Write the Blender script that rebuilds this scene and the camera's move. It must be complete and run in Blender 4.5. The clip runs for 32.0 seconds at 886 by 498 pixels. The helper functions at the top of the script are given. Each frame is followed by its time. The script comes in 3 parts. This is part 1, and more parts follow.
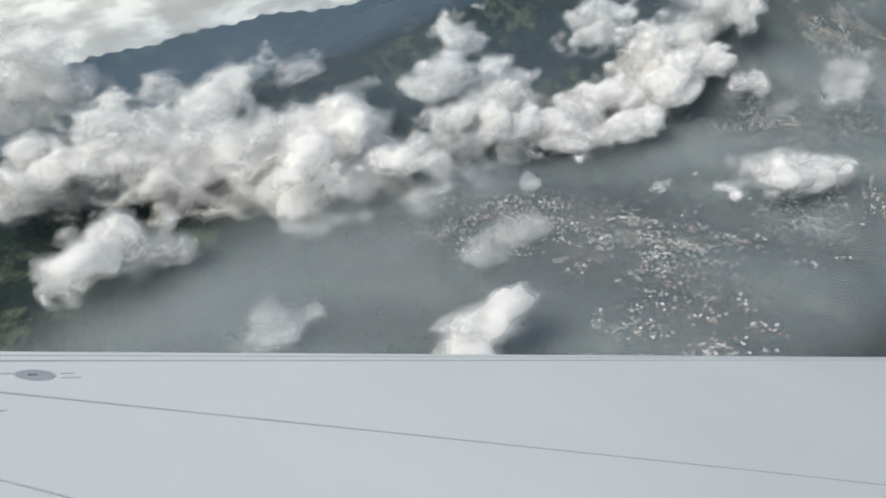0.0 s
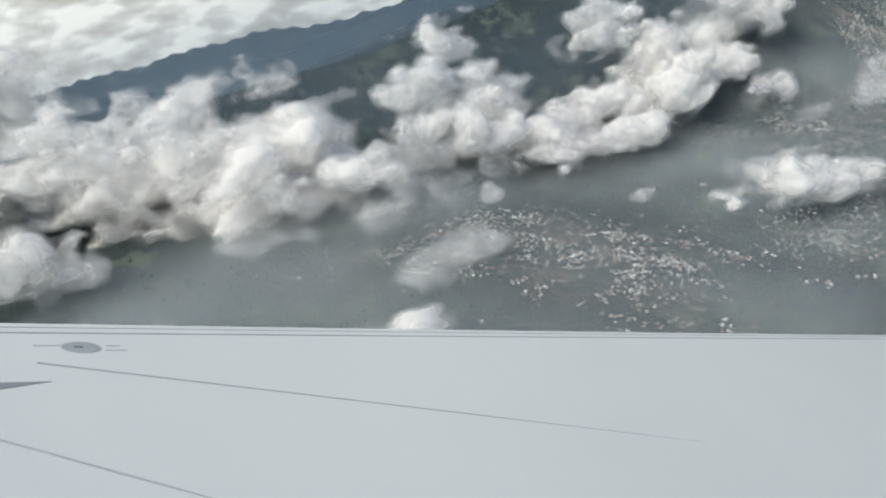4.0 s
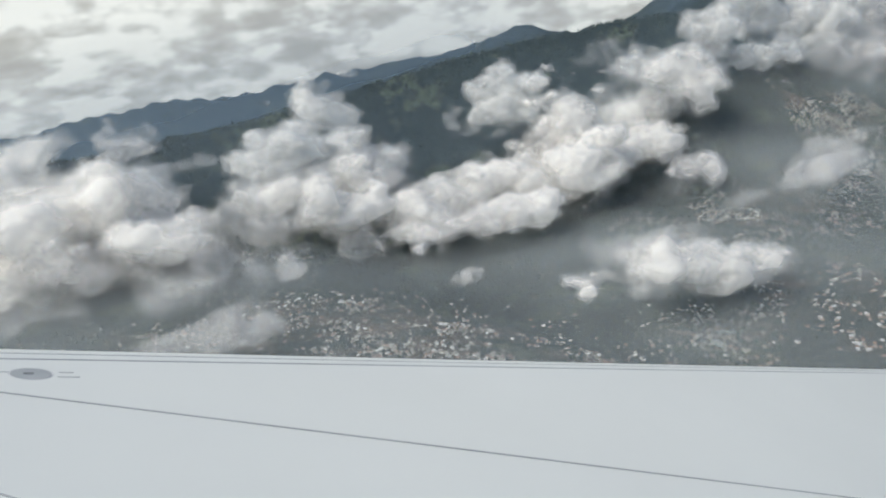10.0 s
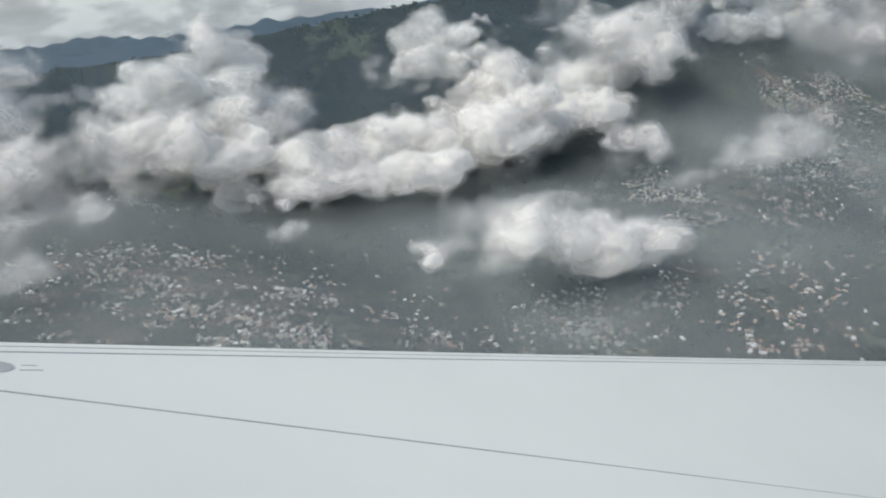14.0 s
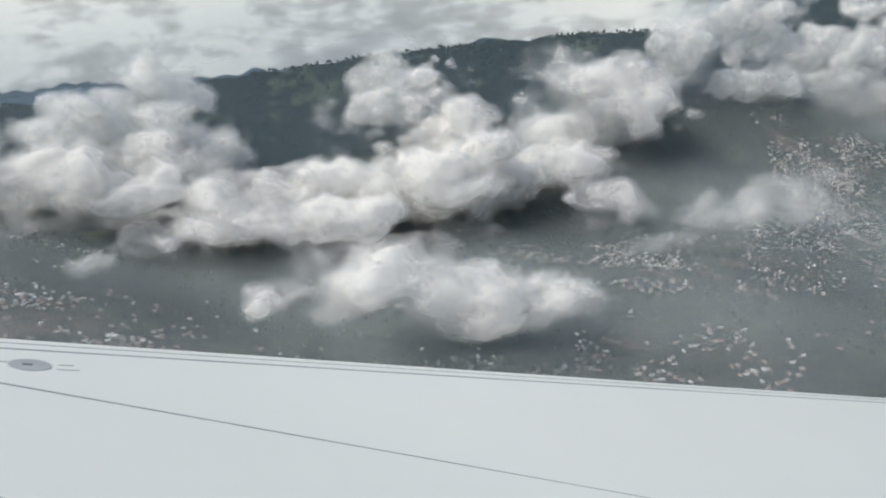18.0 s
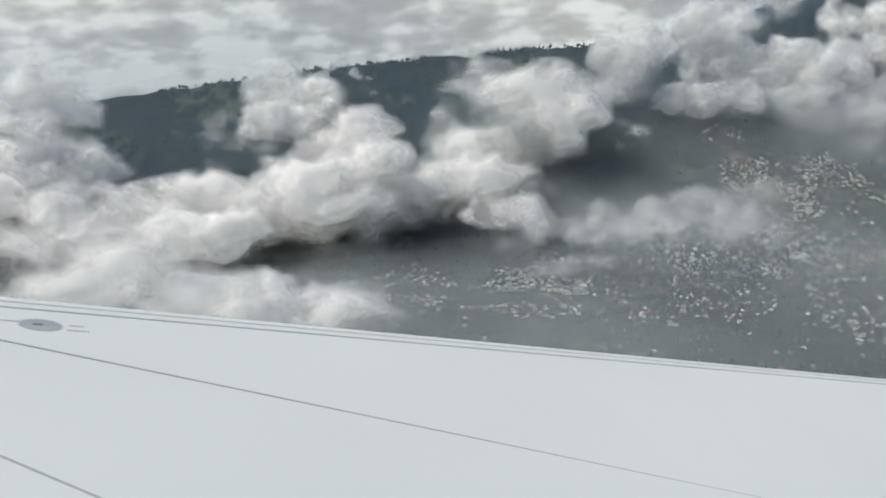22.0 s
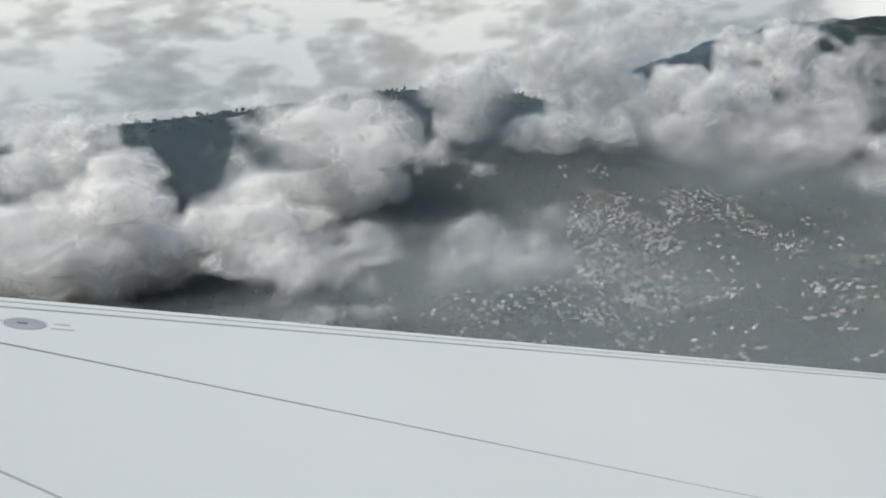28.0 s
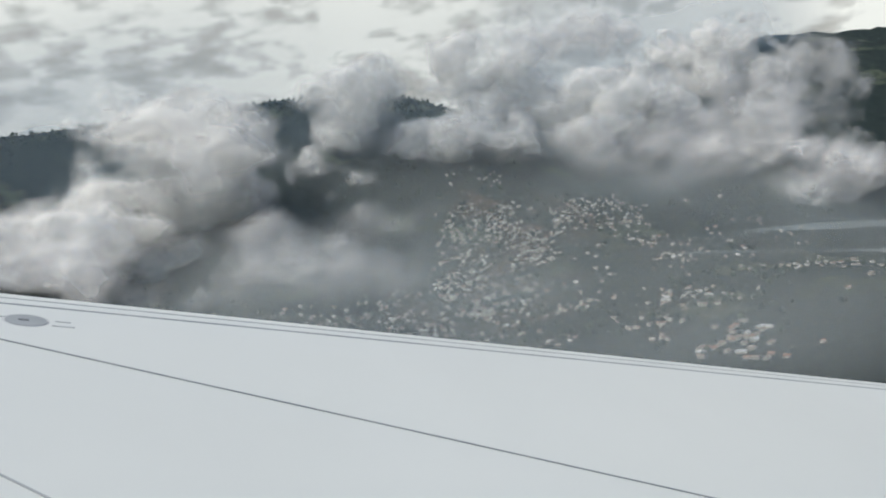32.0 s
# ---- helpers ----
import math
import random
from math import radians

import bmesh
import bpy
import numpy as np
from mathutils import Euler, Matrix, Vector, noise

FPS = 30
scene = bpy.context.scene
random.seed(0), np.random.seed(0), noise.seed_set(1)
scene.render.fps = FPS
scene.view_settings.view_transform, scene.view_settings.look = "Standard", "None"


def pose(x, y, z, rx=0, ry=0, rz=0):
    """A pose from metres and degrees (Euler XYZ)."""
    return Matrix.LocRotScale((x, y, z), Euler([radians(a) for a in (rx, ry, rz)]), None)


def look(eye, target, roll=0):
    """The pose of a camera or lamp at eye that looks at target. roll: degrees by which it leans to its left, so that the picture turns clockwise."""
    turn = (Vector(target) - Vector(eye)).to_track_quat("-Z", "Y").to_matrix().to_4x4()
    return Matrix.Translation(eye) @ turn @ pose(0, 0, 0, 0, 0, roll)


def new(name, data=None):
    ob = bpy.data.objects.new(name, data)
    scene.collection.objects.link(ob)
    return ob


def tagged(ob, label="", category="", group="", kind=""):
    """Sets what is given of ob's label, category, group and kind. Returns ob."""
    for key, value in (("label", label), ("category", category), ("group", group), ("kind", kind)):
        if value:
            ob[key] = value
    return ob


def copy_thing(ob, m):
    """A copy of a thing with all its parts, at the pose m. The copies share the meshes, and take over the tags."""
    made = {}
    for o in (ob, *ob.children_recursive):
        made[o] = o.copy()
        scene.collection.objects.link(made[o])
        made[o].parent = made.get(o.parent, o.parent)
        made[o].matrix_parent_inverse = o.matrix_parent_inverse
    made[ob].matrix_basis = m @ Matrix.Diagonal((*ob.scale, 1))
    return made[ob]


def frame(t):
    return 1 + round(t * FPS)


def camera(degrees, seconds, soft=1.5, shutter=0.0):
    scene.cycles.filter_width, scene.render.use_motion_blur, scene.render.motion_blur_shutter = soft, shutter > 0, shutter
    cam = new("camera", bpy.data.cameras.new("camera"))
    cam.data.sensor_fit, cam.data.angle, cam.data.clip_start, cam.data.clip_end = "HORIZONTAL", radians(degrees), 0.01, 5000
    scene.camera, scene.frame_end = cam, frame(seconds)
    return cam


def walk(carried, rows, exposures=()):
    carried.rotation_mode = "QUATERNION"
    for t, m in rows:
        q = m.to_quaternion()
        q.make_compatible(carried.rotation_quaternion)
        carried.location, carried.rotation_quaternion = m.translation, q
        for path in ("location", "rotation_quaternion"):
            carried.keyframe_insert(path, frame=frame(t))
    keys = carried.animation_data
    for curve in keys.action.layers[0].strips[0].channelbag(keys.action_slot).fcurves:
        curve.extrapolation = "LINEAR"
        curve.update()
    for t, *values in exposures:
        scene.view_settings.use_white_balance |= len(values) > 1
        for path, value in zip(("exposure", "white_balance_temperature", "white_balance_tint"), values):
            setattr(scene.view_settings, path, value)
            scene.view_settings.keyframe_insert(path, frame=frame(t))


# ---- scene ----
# A valley town under broken cumulus, seen from a straight flight path, with a white wing running along below the eye.
LENS = 57.8
cam = camera(LENS, 32.0, soft=2.0)
ROWS = [
    (0.0, 0.00, 0.00, 400.87, 59.670, 5.616, -43.855),
    (0.5, 14.64, -1.28, 392.44, 59.742, 5.388, -44.121),
    (1.0, 29.30, -2.54, 384.06, 59.789, 4.830, -44.797),
    (1.5, 44.00, -3.76, 375.75, 60.213, 6.159, -42.997),
    (2.0, 58.73, -4.95, 367.49, 60.759, 6.952, -41.801),
    (2.5, 73.51, -6.11, 359.31, 61.179, 7.348, -41.371),
    (3.0, 88.32, -7.23, 351.20, 61.718, 7.871, -40.723),
    (3.5, 103.19, -8.30, 343.18, 62.190, 8.233, -40.138),
    (4.0, 118.10, -9.33, 335.24, 62.590, 8.512, -39.645),
    (4.5, 133.07, -10.31, 327.40, 62.949, 8.573, -39.321),
    (5.0, 148.09, -11.23, 319.65, 63.522, 8.577, -39.051),
    (5.5, 163.17, -12.10, 312.01, 64.565, 8.686, -38.720),
    (6.0, 178.31, -12.91, 304.48, 65.712, 8.973, -38.353),
    (6.5, 193.51, -13.66, 297.06, 67.290, 9.116, -37.920),
    (7.0, 208.77, -14.36, 289.73, 68.285, 8.934, -37.703),
    (7.5, 224.08, -15.00, 282.51, 68.883, 8.649, -37.500),
    (8.0, 239.44, -15.59, 275.38, 69.399, 8.295, -37.365),
    (8.5, 254.85, -16.13, 268.34, 69.711, 8.007, -37.251),
    (9.0, 270.30, -16.62, 261.40, 70.048, 7.697, -37.177),
    (9.5, 285.79, -17.06, 254.54, 70.356, 7.601, -37.117),
    (10.0, 301.33, -17.45, 247.76, 70.415, 7.421, -37.093),
    (10.5, 316.90, -17.79, 241.07, 70.212, 6.961, -36.845),
    (11.0, 332.50, -18.10, 234.45, 70.189, 6.717, -36.639),
    (11.5, 348.14, -18.35, 227.91, 69.868, 6.346, -36.488),
    (12.0, 363.81, -18.56, 221.45, 69.412, 5.859, -36.313),
    (12.5, 379.52, -18.73, 215.07, 69.474, 5.588, -35.978),
    (13.0, 395.26, -18.85, 208.78, 69.406, 5.241, -35.587),
    (13.5, 411.04, -18.93, 202.57, 69.369, 4.576, -35.041),
    (14.0, 426.85, -18.96, 196.45, 69.366, 4.151, -34.443),
    (14.5, 442.70, -18.95, 190.43, 69.727, 3.993, -33.759),
    (15.0, 458.58, -18.89, 184.50, 70.058, 3.735, -32.902),
    (15.5, 474.50, -18.79, 178.66, 70.675, 3.556, -31.803),
    (16.0, 490.45, -18.63, 172.92, 71.559, 3.478, -30.749),
    (16.5, 506.44, -18.44, 167.28, 72.687, 3.524, -30.027),
    (17.0, 522.47, -18.20, 161.74, 74.075, 3.726, -29.541),
    (17.5, 538.53, -17.92, 156.28, 75.173, 3.753, -29.106),
    (18.0, 554.62, -17.60, 150.91, 75.249, 3.295, -28.660),
    (18.5, 570.74, -17.24, 145.62, 75.442, 2.785, -28.395),
    (19.0, 586.88, -16.84, 140.41, 75.576, 2.211, -28.172),
    (19.5, 603.05, -16.42, 135.26, 76.021, 2.387, -28.102),
    (20.0, 619.25, -15.96, 130.18, 76.439, 2.863, -27.665),
    (20.5, 635.47, -15.48, 125.15, 76.888, 3.033, -27.227),
    (21.0, 651.70, -14.97, 120.18, 77.410, 3.211, -26.714),
    (21.5, 667.96, -14.43, 115.26, 78.100, 3.600, -26.244),
    (22.0, 684.23, -13.87, 110.38, 78.772, 3.898, -25.696),
    (22.5, 700.51, -13.29, 105.54, 79.341, 4.051, -25.462),
    (23.0, 716.81, -12.69, 100.74, 80.294, 4.119, -25.384),
    (23.5, 733.13, -12.08, 95.98, 80.773, 4.096, -25.219),
    (24.0, 749.45, -11.44, 91.25, 81.729, 4.381, -25.050),
    (24.5, 765.79, -10.80, 86.56, 82.306, 4.739, -24.943),
    (25.0, 782.14, -10.13, 81.89, 82.732, 4.949, -24.829),
    (25.5, 798.50, -9.46, 77.26, 83.162, 5.298, -24.682),
    (26.0, 814.86, -8.77, 72.65, 83.590, 5.609, -24.514),
    (26.5, 831.24, -8.07, 68.06, 84.014, 5.947, -24.289),
    (27.0, 847.62, -7.37, 63.50, 84.431, 6.263, -24.030),
    (27.5, 864.00, -6.66, 58.95, 84.839, 6.504, -23.760),
    (28.0, 880.39, -5.94, 54.43, 85.203, 6.698, -23.431),
    (28.5, 896.79, -5.21, 49.92, 85.644, 6.878, -23.227),
    (29.0, 913.19, -4.48, 45.42, 86.053, 7.105, -22.957),
    (29.5, 929.60, -3.74, 40.94, 86.427, 7.209, -22.600),
    (30.0, 946.01, -3.00, 36.47, 86.785, 7.382, -22.239),
    (30.5, 962.42, -2.25, 32.01, 87.036, 7.275, -21.950),
    (31.0, 978.83, -1.50, 27.56, 87.480, 7.273, -21.632),
    (31.5, 995.25, -0.75, 23.12, 87.763, 7.192, -21.317),
    (32.0, 1011.67, 0.00, 18.68, 88.169, 7.163, -20.915),
]
walk(cam, [(t, pose(x, y, z, rx, ry, rz)) for t, x, y, z, rx, ry, rz in ROWS], [(0.0, 0.10, 6330, 5), (8.0, 0.02, 6330, 5), (16.0, 0.0, 6330, 5), (32.0, -0.07, 6330, 5)])

# ---- sky and sun ----
SUN_EL = radians(52)          # from the left of the view
world = bpy.data.worlds.new("sky")
scene.world = world
world.use_nodes = True
wn = world.node_tree.nodes
sky = wn.new("ShaderNodeTexSky")
sky.sky_type, sky.sun_disc, sky.sun_elevation, sky.sun_rotation = "NISHITA", False, SUN_EL, radians(268)
sky.air_density, sky.dust_density, sky.ozone_density = 1.0, 4.0, 1.0
world.node_tree.links.new(sky.outputs[0], wn["Background"].inputs[0])
wn["Background"].inputs[1].default_value = 0.15
sun = bpy.data.lights.new("sun", "SUN")
sun.energy, sun.angle, sun.color = 2.45, radians(22), (1.0, 0.955, 0.89)
toward_sun = Vector((-math.cos(SUN_EL), -math.cos(SUN_EL) * 0.03, math.sin(SUN_EL)))
new("sun", sun).matrix_world = look(toward_sun * 900 + Vector((700, 400, 200)), (700, 400, 200))
scene.view_settings.exposure = 0.0
scene.cycles.transparent_max_bounces = 72


# ---- material tools ----
class Nodes:
    """A material's node tree, with short ways to add and join nodes."""

    def __init__(self, name):
        self.mat = bpy.data.materials.new(name)
        self.mat.use_nodes = True
        self.tree = self.mat.node_tree
        self.bsdf = self.tree.nodes["Principled BSDF"]
        self.out = self.tree.nodes["Material Output"]

    def add(self, kind, **settings):
        node = self.tree.nodes.new(kind)
        for key, value in settings.items():
            node.inputs[key].default_value = value
        return node

    def join(self, a, b):
        self.tree.links.new(a, b)

    def coords(self, scale=(1, 1, 1), rotation=(0, 0, 0)):
        tex = self.tree.nodes.new("ShaderNodeTexCoord")
        mapping = self.tree.nodes.new("ShaderNodeMapping")
        mapping.inputs["Scale"].default_value = scale
        mapping.inputs["Rotation"].default_value = rotation
        self.join(tex.outputs["Object"], mapping.inputs["Vector"])
        return mapping.outputs[0]

    def noise(self, where, scale, detail=6, rough=0.55):
        n = self.add("ShaderNodeTexNoise", Scale=scale, Detail=detail, Roughness=rough)
        self.join(where, n.inputs["Vector"])
        return n.outputs[0]

    def ramp(self, value, stops):
        r = self.tree.nodes.new("ShaderNodeValToRGB")
        while len(r.color_ramp.elements) < len(stops):
            r.color_ramp.elements.new(0.5)
        for e, (at, colour) in zip(r.color_ramp.elements, stops):
            e.position = at
            e.color = (*colour, 1) if len(colour) == 3 else colour
        self.join(value, r.inputs[0])
        return r.outputs[0]

    def mix(self, factor, a, b):
        m = self.tree.nodes.new("ShaderNodeMix")
        m.data_type = "RGBA"
        for slot, v in ((m.inputs[0], factor), (m.inputs[6], a), (m.inputs[7], b)):
            if isinstance(v, (int, float)):
                slot.default_value = v
            elif isinstance(v, tuple):
                slot.default_value = (*v, 1)
            else:
                self.join(v, slot)
        return m.outputs[2]

    def maths(self, op, a, b):
        m = self.tree.nodes.new("ShaderNodeMath")
        m.operation = op
        for slot, v in zip(m.inputs, (a, b)):
            if isinstance(v, (int, float)):
                slot.default_value = v
            else:
                self.join(v, slot)
        return m.outputs[0]

    def bump(self, height, strength, distance):
        b = self.add("ShaderNodeBump", Strength=strength, Distance=distance)
        self.join(height, b.inputs["Height"])
        self.join(b.outputs[0], self.bsdf.inputs["Normal"])


def grey(v):
    return (v, v, v)


# ---- materials ----
def ground_material():
    m = Nodes("valley_ground")
    at = m.coords()
    patches = m.noise(at, 0.016, 9, 0.66)
    fine = m.noise(at, 0.09, 8, 0.72)
    woods = m.ramp(fine, [(0.3, (0.016, 0.026, 0.027)), (0.7, (0.036, 0.053, 0.047))])
    fields = m.ramp(fine, [(0.3, (0.045, 0.062, 0.046)), (0.7, (0.125, 0.145, 0.10))])
    land = m.mix(m.ramp(patches, [(0.55, grey(0)), (0.63, grey(1))]), woods, fields)
    soil = m.ramp(m.noise(at, 0.05, 5), [(0.35, (0.05, 0.052, 0.045)), (0.65, (0.13, 0.105, 0.085))])
    built = m.tree.nodes.new("ShaderNodeAttribute")
    built.attribute_name = "built"
    worn = m.maths("MULTIPLY", built.outputs["Fac"], m.ramp(m.noise(at, 0.03, 5), [(0.38, grey(0)), (0.6, grey(1))]))
    m.join(m.mix(worn, land, soil), m.bsdf.inputs["Base Color"])
    m.bsdf.inputs["Roughness"].default_value = 0.95
    m.bsdf.inputs["Specular IOR Level"].default_value = 0.1
    m.bump(m.noise(at, 0.10, 8, 0.75), 1.0, 9.0)
    return m.mat


def forest_material():
    m = Nodes("forest_leaves")
    geo = m.tree.nodes.new("ShaderNodeNewGeometry")
    tone = m.ramp(geo.outputs["Random Per Island"], [(0.0, (0.017, 0.029, 0.027)), (0.6, (0.031, 0.046, 0.038)), (1.0, (0.055, 0.075, 0.052))])
    m.join(tone, m.bsdf.inputs["Base Color"])
    m.bsdf.inputs["Roughness"].default_value = 0.9
    m.bsdf.inputs["Specular IOR Level"].default_value = 0.1
    return m.mat


def roof_material():
    m = Nodes("sheet_and_tile_roofs")
    geo = m.tree.nodes.new("ShaderNodeNewGeometry")
    tone = m.ramp(geo.outputs["Random Per Island"], [(0.0, (0.40, 0.40, 0.38)), (0.18, (0.22, 0.21, 0.19)), (0.42, (0.16, 0.135, 0.115)), (0.60, (0.27, 0.17, 0.13)), (0.80, (0.34, 0.31, 0.27)), (0.92, (0.74, 0.74, 0.72))])
    tone_ramp = [n for n in m.tree.nodes if n.bl_idname == "ShaderNodeValToRGB"][0]
    tone_ramp.color_ramp.interpolation = "CONSTANT"
    worn = m.mix(m.ramp(m.noise(m.coords(), 0.6, 4), [(0.4, grey(0)), (0.7, grey(0.45))]), tone, (0.16, 0.12, 0.1))
    m.join(worn, m.bsdf.inputs["Base Color"])
    m.bsdf.inputs["Roughness"].default_value = 0.55
    return m.mat


def plain(name, low, high, scale, rough=0.8):
    m = Nodes(name)
    m.join(m.ramp(m.noise(m.coords(), scale, 5), [(0.35, low), (0.65, high)]), m.bsdf.inputs["Base Color"])
    m.bsdf.inputs["Roughness"].default_value = rough
    return m.mat


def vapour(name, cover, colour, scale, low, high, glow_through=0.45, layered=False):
    """Cloud droplets, and colour for the added mist and haze sheets: a lit surface that lets part of the light by,
    thinner and thicker in patches.
    """
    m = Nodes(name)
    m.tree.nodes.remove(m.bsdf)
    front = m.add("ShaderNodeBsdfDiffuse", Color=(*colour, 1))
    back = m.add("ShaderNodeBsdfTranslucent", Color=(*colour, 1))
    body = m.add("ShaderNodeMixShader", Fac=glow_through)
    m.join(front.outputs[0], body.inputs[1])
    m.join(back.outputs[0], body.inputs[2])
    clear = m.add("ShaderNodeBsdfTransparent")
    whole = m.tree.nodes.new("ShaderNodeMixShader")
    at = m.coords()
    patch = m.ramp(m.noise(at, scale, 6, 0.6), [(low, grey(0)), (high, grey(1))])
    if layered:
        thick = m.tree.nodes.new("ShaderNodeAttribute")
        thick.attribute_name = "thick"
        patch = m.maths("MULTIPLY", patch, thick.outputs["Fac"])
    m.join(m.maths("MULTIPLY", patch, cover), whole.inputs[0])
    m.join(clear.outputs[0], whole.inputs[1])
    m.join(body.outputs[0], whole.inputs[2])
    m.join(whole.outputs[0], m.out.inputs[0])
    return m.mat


def deck_material():
    m = Nodes("cloud_deck_far_off")
    m.tree.nodes.remove(m.bsdf)
    at = m.coords((1, 1, 2.4), (0, radians(9), 0))
    big = m.noise(at, 0.0016, 3, 0.5)
    lumps = m.noise(at, 0.0042, 8, 0.55)
    shape = m.maths("ADD", m.maths("MULTIPLY", big, 0.42), m.maths("MULTIPLY", lumps, 0.58))
    tone = m.ramp(shape, [(0.38, (0.54, 0.515, 0.475)), (0.44, (0.63, 0.605, 0.565)), (0.487, (0.76, 0.745, 0.71)), (0.535, (1.0, 0.98, 0.93))])
    glow = m.add("ShaderNodeEmission", Strength=0.98)
    m.join(tone, glow.inputs[0])
    m.join(glow.outputs[0], m.out.inputs[0])
    return m.mat


def wing_material():
    m = Nodes("white_wing_paint")
    at = m.coords()
    m.join(m.mix(m.ramp(m.noise(at, 0.35, 6), [(0.35, grey(0)), (0.7, grey(1))]), (0.62, 0.638, 0.618), (0.665, 0.683, 0.662)), m.bsdf.inputs["Base Color"])
    m.bsdf.inputs["Roughness"].default_value = 0.42
    m.bsdf.inputs["Specular IOR Level"].default_value = 0.3
    return m.mat


GROUND, FOREST, ROOFS = ground_material(), forest_material(), roof_material()
WALLS = plain("lime_washed_walls", (0.27, 0.25, 0.22), (0.46, 0.44, 0.40), 0.3)
TIN = plain("pale_tin_roof", (0.38, 0.39, 0.39), (0.6, 0.6, 0.59), 0.5, 0.45)
RUST = plain("rusted_tin_roof", (0.24, 0.13, 0.09), (0.38, 0.25, 0.19), 0.5, 0.7)
TILE = plain("brown_tile_roof", (0.22, 0.17, 0.14), (0.36, 0.3, 0.25), 0.5, 0.8)
COVERS = (0.05, 0.08, 0.12, 0.18, 0.27, 0.40, 0.62)
SHELLS = [vapour("cloud_vapour", c, (0.965, 0.96, 0.945), 0.035, 0.15, 0.5, 0.62) for c in COVERS]
THIN = [vapour("thin_cloud_vapour", c * 0.24, (0.95, 0.945, 0.935), 0.025, 0.2, 0.6, 0.55) for c in COVERS]
HALF = [vapour("drifting_cloud_vapour", c * 0.5, (0.96, 0.95, 0.94), 0.03, 0.15, 0.55, 0.6) for c in COVERS]
MIST = vapour("valley_mist_and_haze", 1.0, (0.68, 0.75, 0.77), 0.006, 0.0, 0.75, 0.5, True)
# Blue and grey-blue colour for the added sheets that stand in for haze.
HAZE = vapour("far_haze_tint", 1.0, (0.36, 0.50, 0.68), 0.001, 0.0, 0.4, 0.5, True)
VEIL = vapour("near_haze_tint", 1.0, (0.46, 0.565, 0.65), 0.001, 0.0, 0.4, 0.5, True)
DECK = deck_material()
WING = wing_material()
SEAM = plain("dark_sealant", (0.12, 0.13, 0.14), (0.2, 0.21, 0.22), 3.0, 0.6)
GREY_SEAM = plain("grey_sealant", (0.30, 0.32, 0.33), (0.38, 0.40, 0.41), 2.0, 0.6)
METAL = plain("bare_metal_lip", (0.45, 0.46, 0.47), (0.62, 0.63, 0.64), 1.5, 0.4)
MARK = plain("grey_wing_marking", (0.22, 0.23, 0.24), (0.28, 0.29, 0.30), 4.0, 0.5)


# ---- mesh tools ----
def mesh_of(name, verts, faces, mats, index=None, smooth=True):
    me = bpy.data.meshes.new(name)
    me.from_pydata(verts, [], faces)
    for m in mats:
        me.materials.append(m)
    if index is not None:
        me.polygons.foreach_set("material_index", index)
    me.polygons.foreach_set("use_smooth", [smooth] * len(me.polygons))
    me.update()
    return me


def part(name, bm, material, parent, label=""):
    me = bpy.data.meshes.new(name)
    bm.to_mesh(me)
    bm.free()
    me.materials.append(material)
    ob = new(name, me)
    ob.parent = parent
    return tagged(ob, label)


LATTICE = np.random.RandomState(7).rand(32, 32, 32)


def value_noise(p):
    i = np.floor(p).astype(int)
    f = p - i
    f = f * f * (3 - 2 * f)
    a, b = i % 32, (i + 1) % 32
    fx, fy, fz = f[..., 0], f[..., 1], f[..., 2]

    def at(x, y, z):
        return LATTICE[x[..., 0], y[..., 1], z[..., 2]]

    lo = (at(a, a, a) * (1 - fx) + at(b, a, a) * fx) * (1 - fy) + (at(a, b, a) * (1 - fx) + at(b, b, a) * fx) * fy
    hi = (at(a, a, b) * (1 - fx) + at(b, a, b) * fx) * (1 - fy) + (at(a, b, b) * (1 - fx) + at(b, b, b) * fx) * fy
    return lo * (1 - fz) + hi * fz - 0.5


def fbm(p, octaves=4, gain=0.5):
    total, amp = 0, 1.0
    for k in range(octaves):
        total = total + amp * value_noise(p + 11.3 * k)
        p, amp = p * 2.03, amp * gain
    return total


def smoothstep(a, b, x):
    u = np.clip((x - a) / (b - a), 0, 1)
    return u * u * (3 - 2 * u)


# ---- the land ----
TOWNS = []


def town(x, y, ax, ay, bx, by, n):
    """A quarter of the town: its middle, its two half axes and its number of houses."""
    TOWNS.append((x, y, np.linalg.inv(np.array(((ax, bx), (ay, by)), float)), np.array(((ax, bx), (ay, by)), float), n))


town(541, 365, 72, -33, 67, 46, 420)
town(511, 299, 28, -30, 35, 21, 200)
town(534, 466, 54, -27, 31, 26, 220)
town(442, 242, 37, -38, 38, 23, 330)
town(416, 294, 10, -12, 23, 16, 60)
town(377, 506, 40, -46, 31, 37, 120)
town(676, 250, 22, -26, 47, 20, 120)
town(545, 398, 44, -4, 35, 84, 460)
town(489, 451, 40, -31, 22, 80, 300)
town(594, 325, 71, -20, 12, 20, 330)
town(736, 285, 31, -29, 31, 27, 260)
town(842, 272, 36, -37, 52, 35, 260)
town(797, 205, 25, -25, 33, 19, 220)
town(572, 638, 36, 11, 23, 76, 60)
town(933, 416, 48, -27, 49, 40, 110)
town(611, 406, 24, 0, 17, 31, 25)
town(435, 478, 21, -17, 10, 60, 60)
town(1282, 501, 62, -22, 39, 37, 260)
town(1189, 419, 42, -41, 38, 36, 300)
town(1021, 409, 77, -25, 43, 65, 420)
town(891, 466, 35, -14, 19, 60, 120)
town(1130, 311, 27, -19, 57, 48, 200)
town(979, 460, 27, -12, 24, 48, 120)
town(1235, 490, 29, -24, 38, 74, 330)
town(1264, 466, 26, -18, 27, 45, 240)
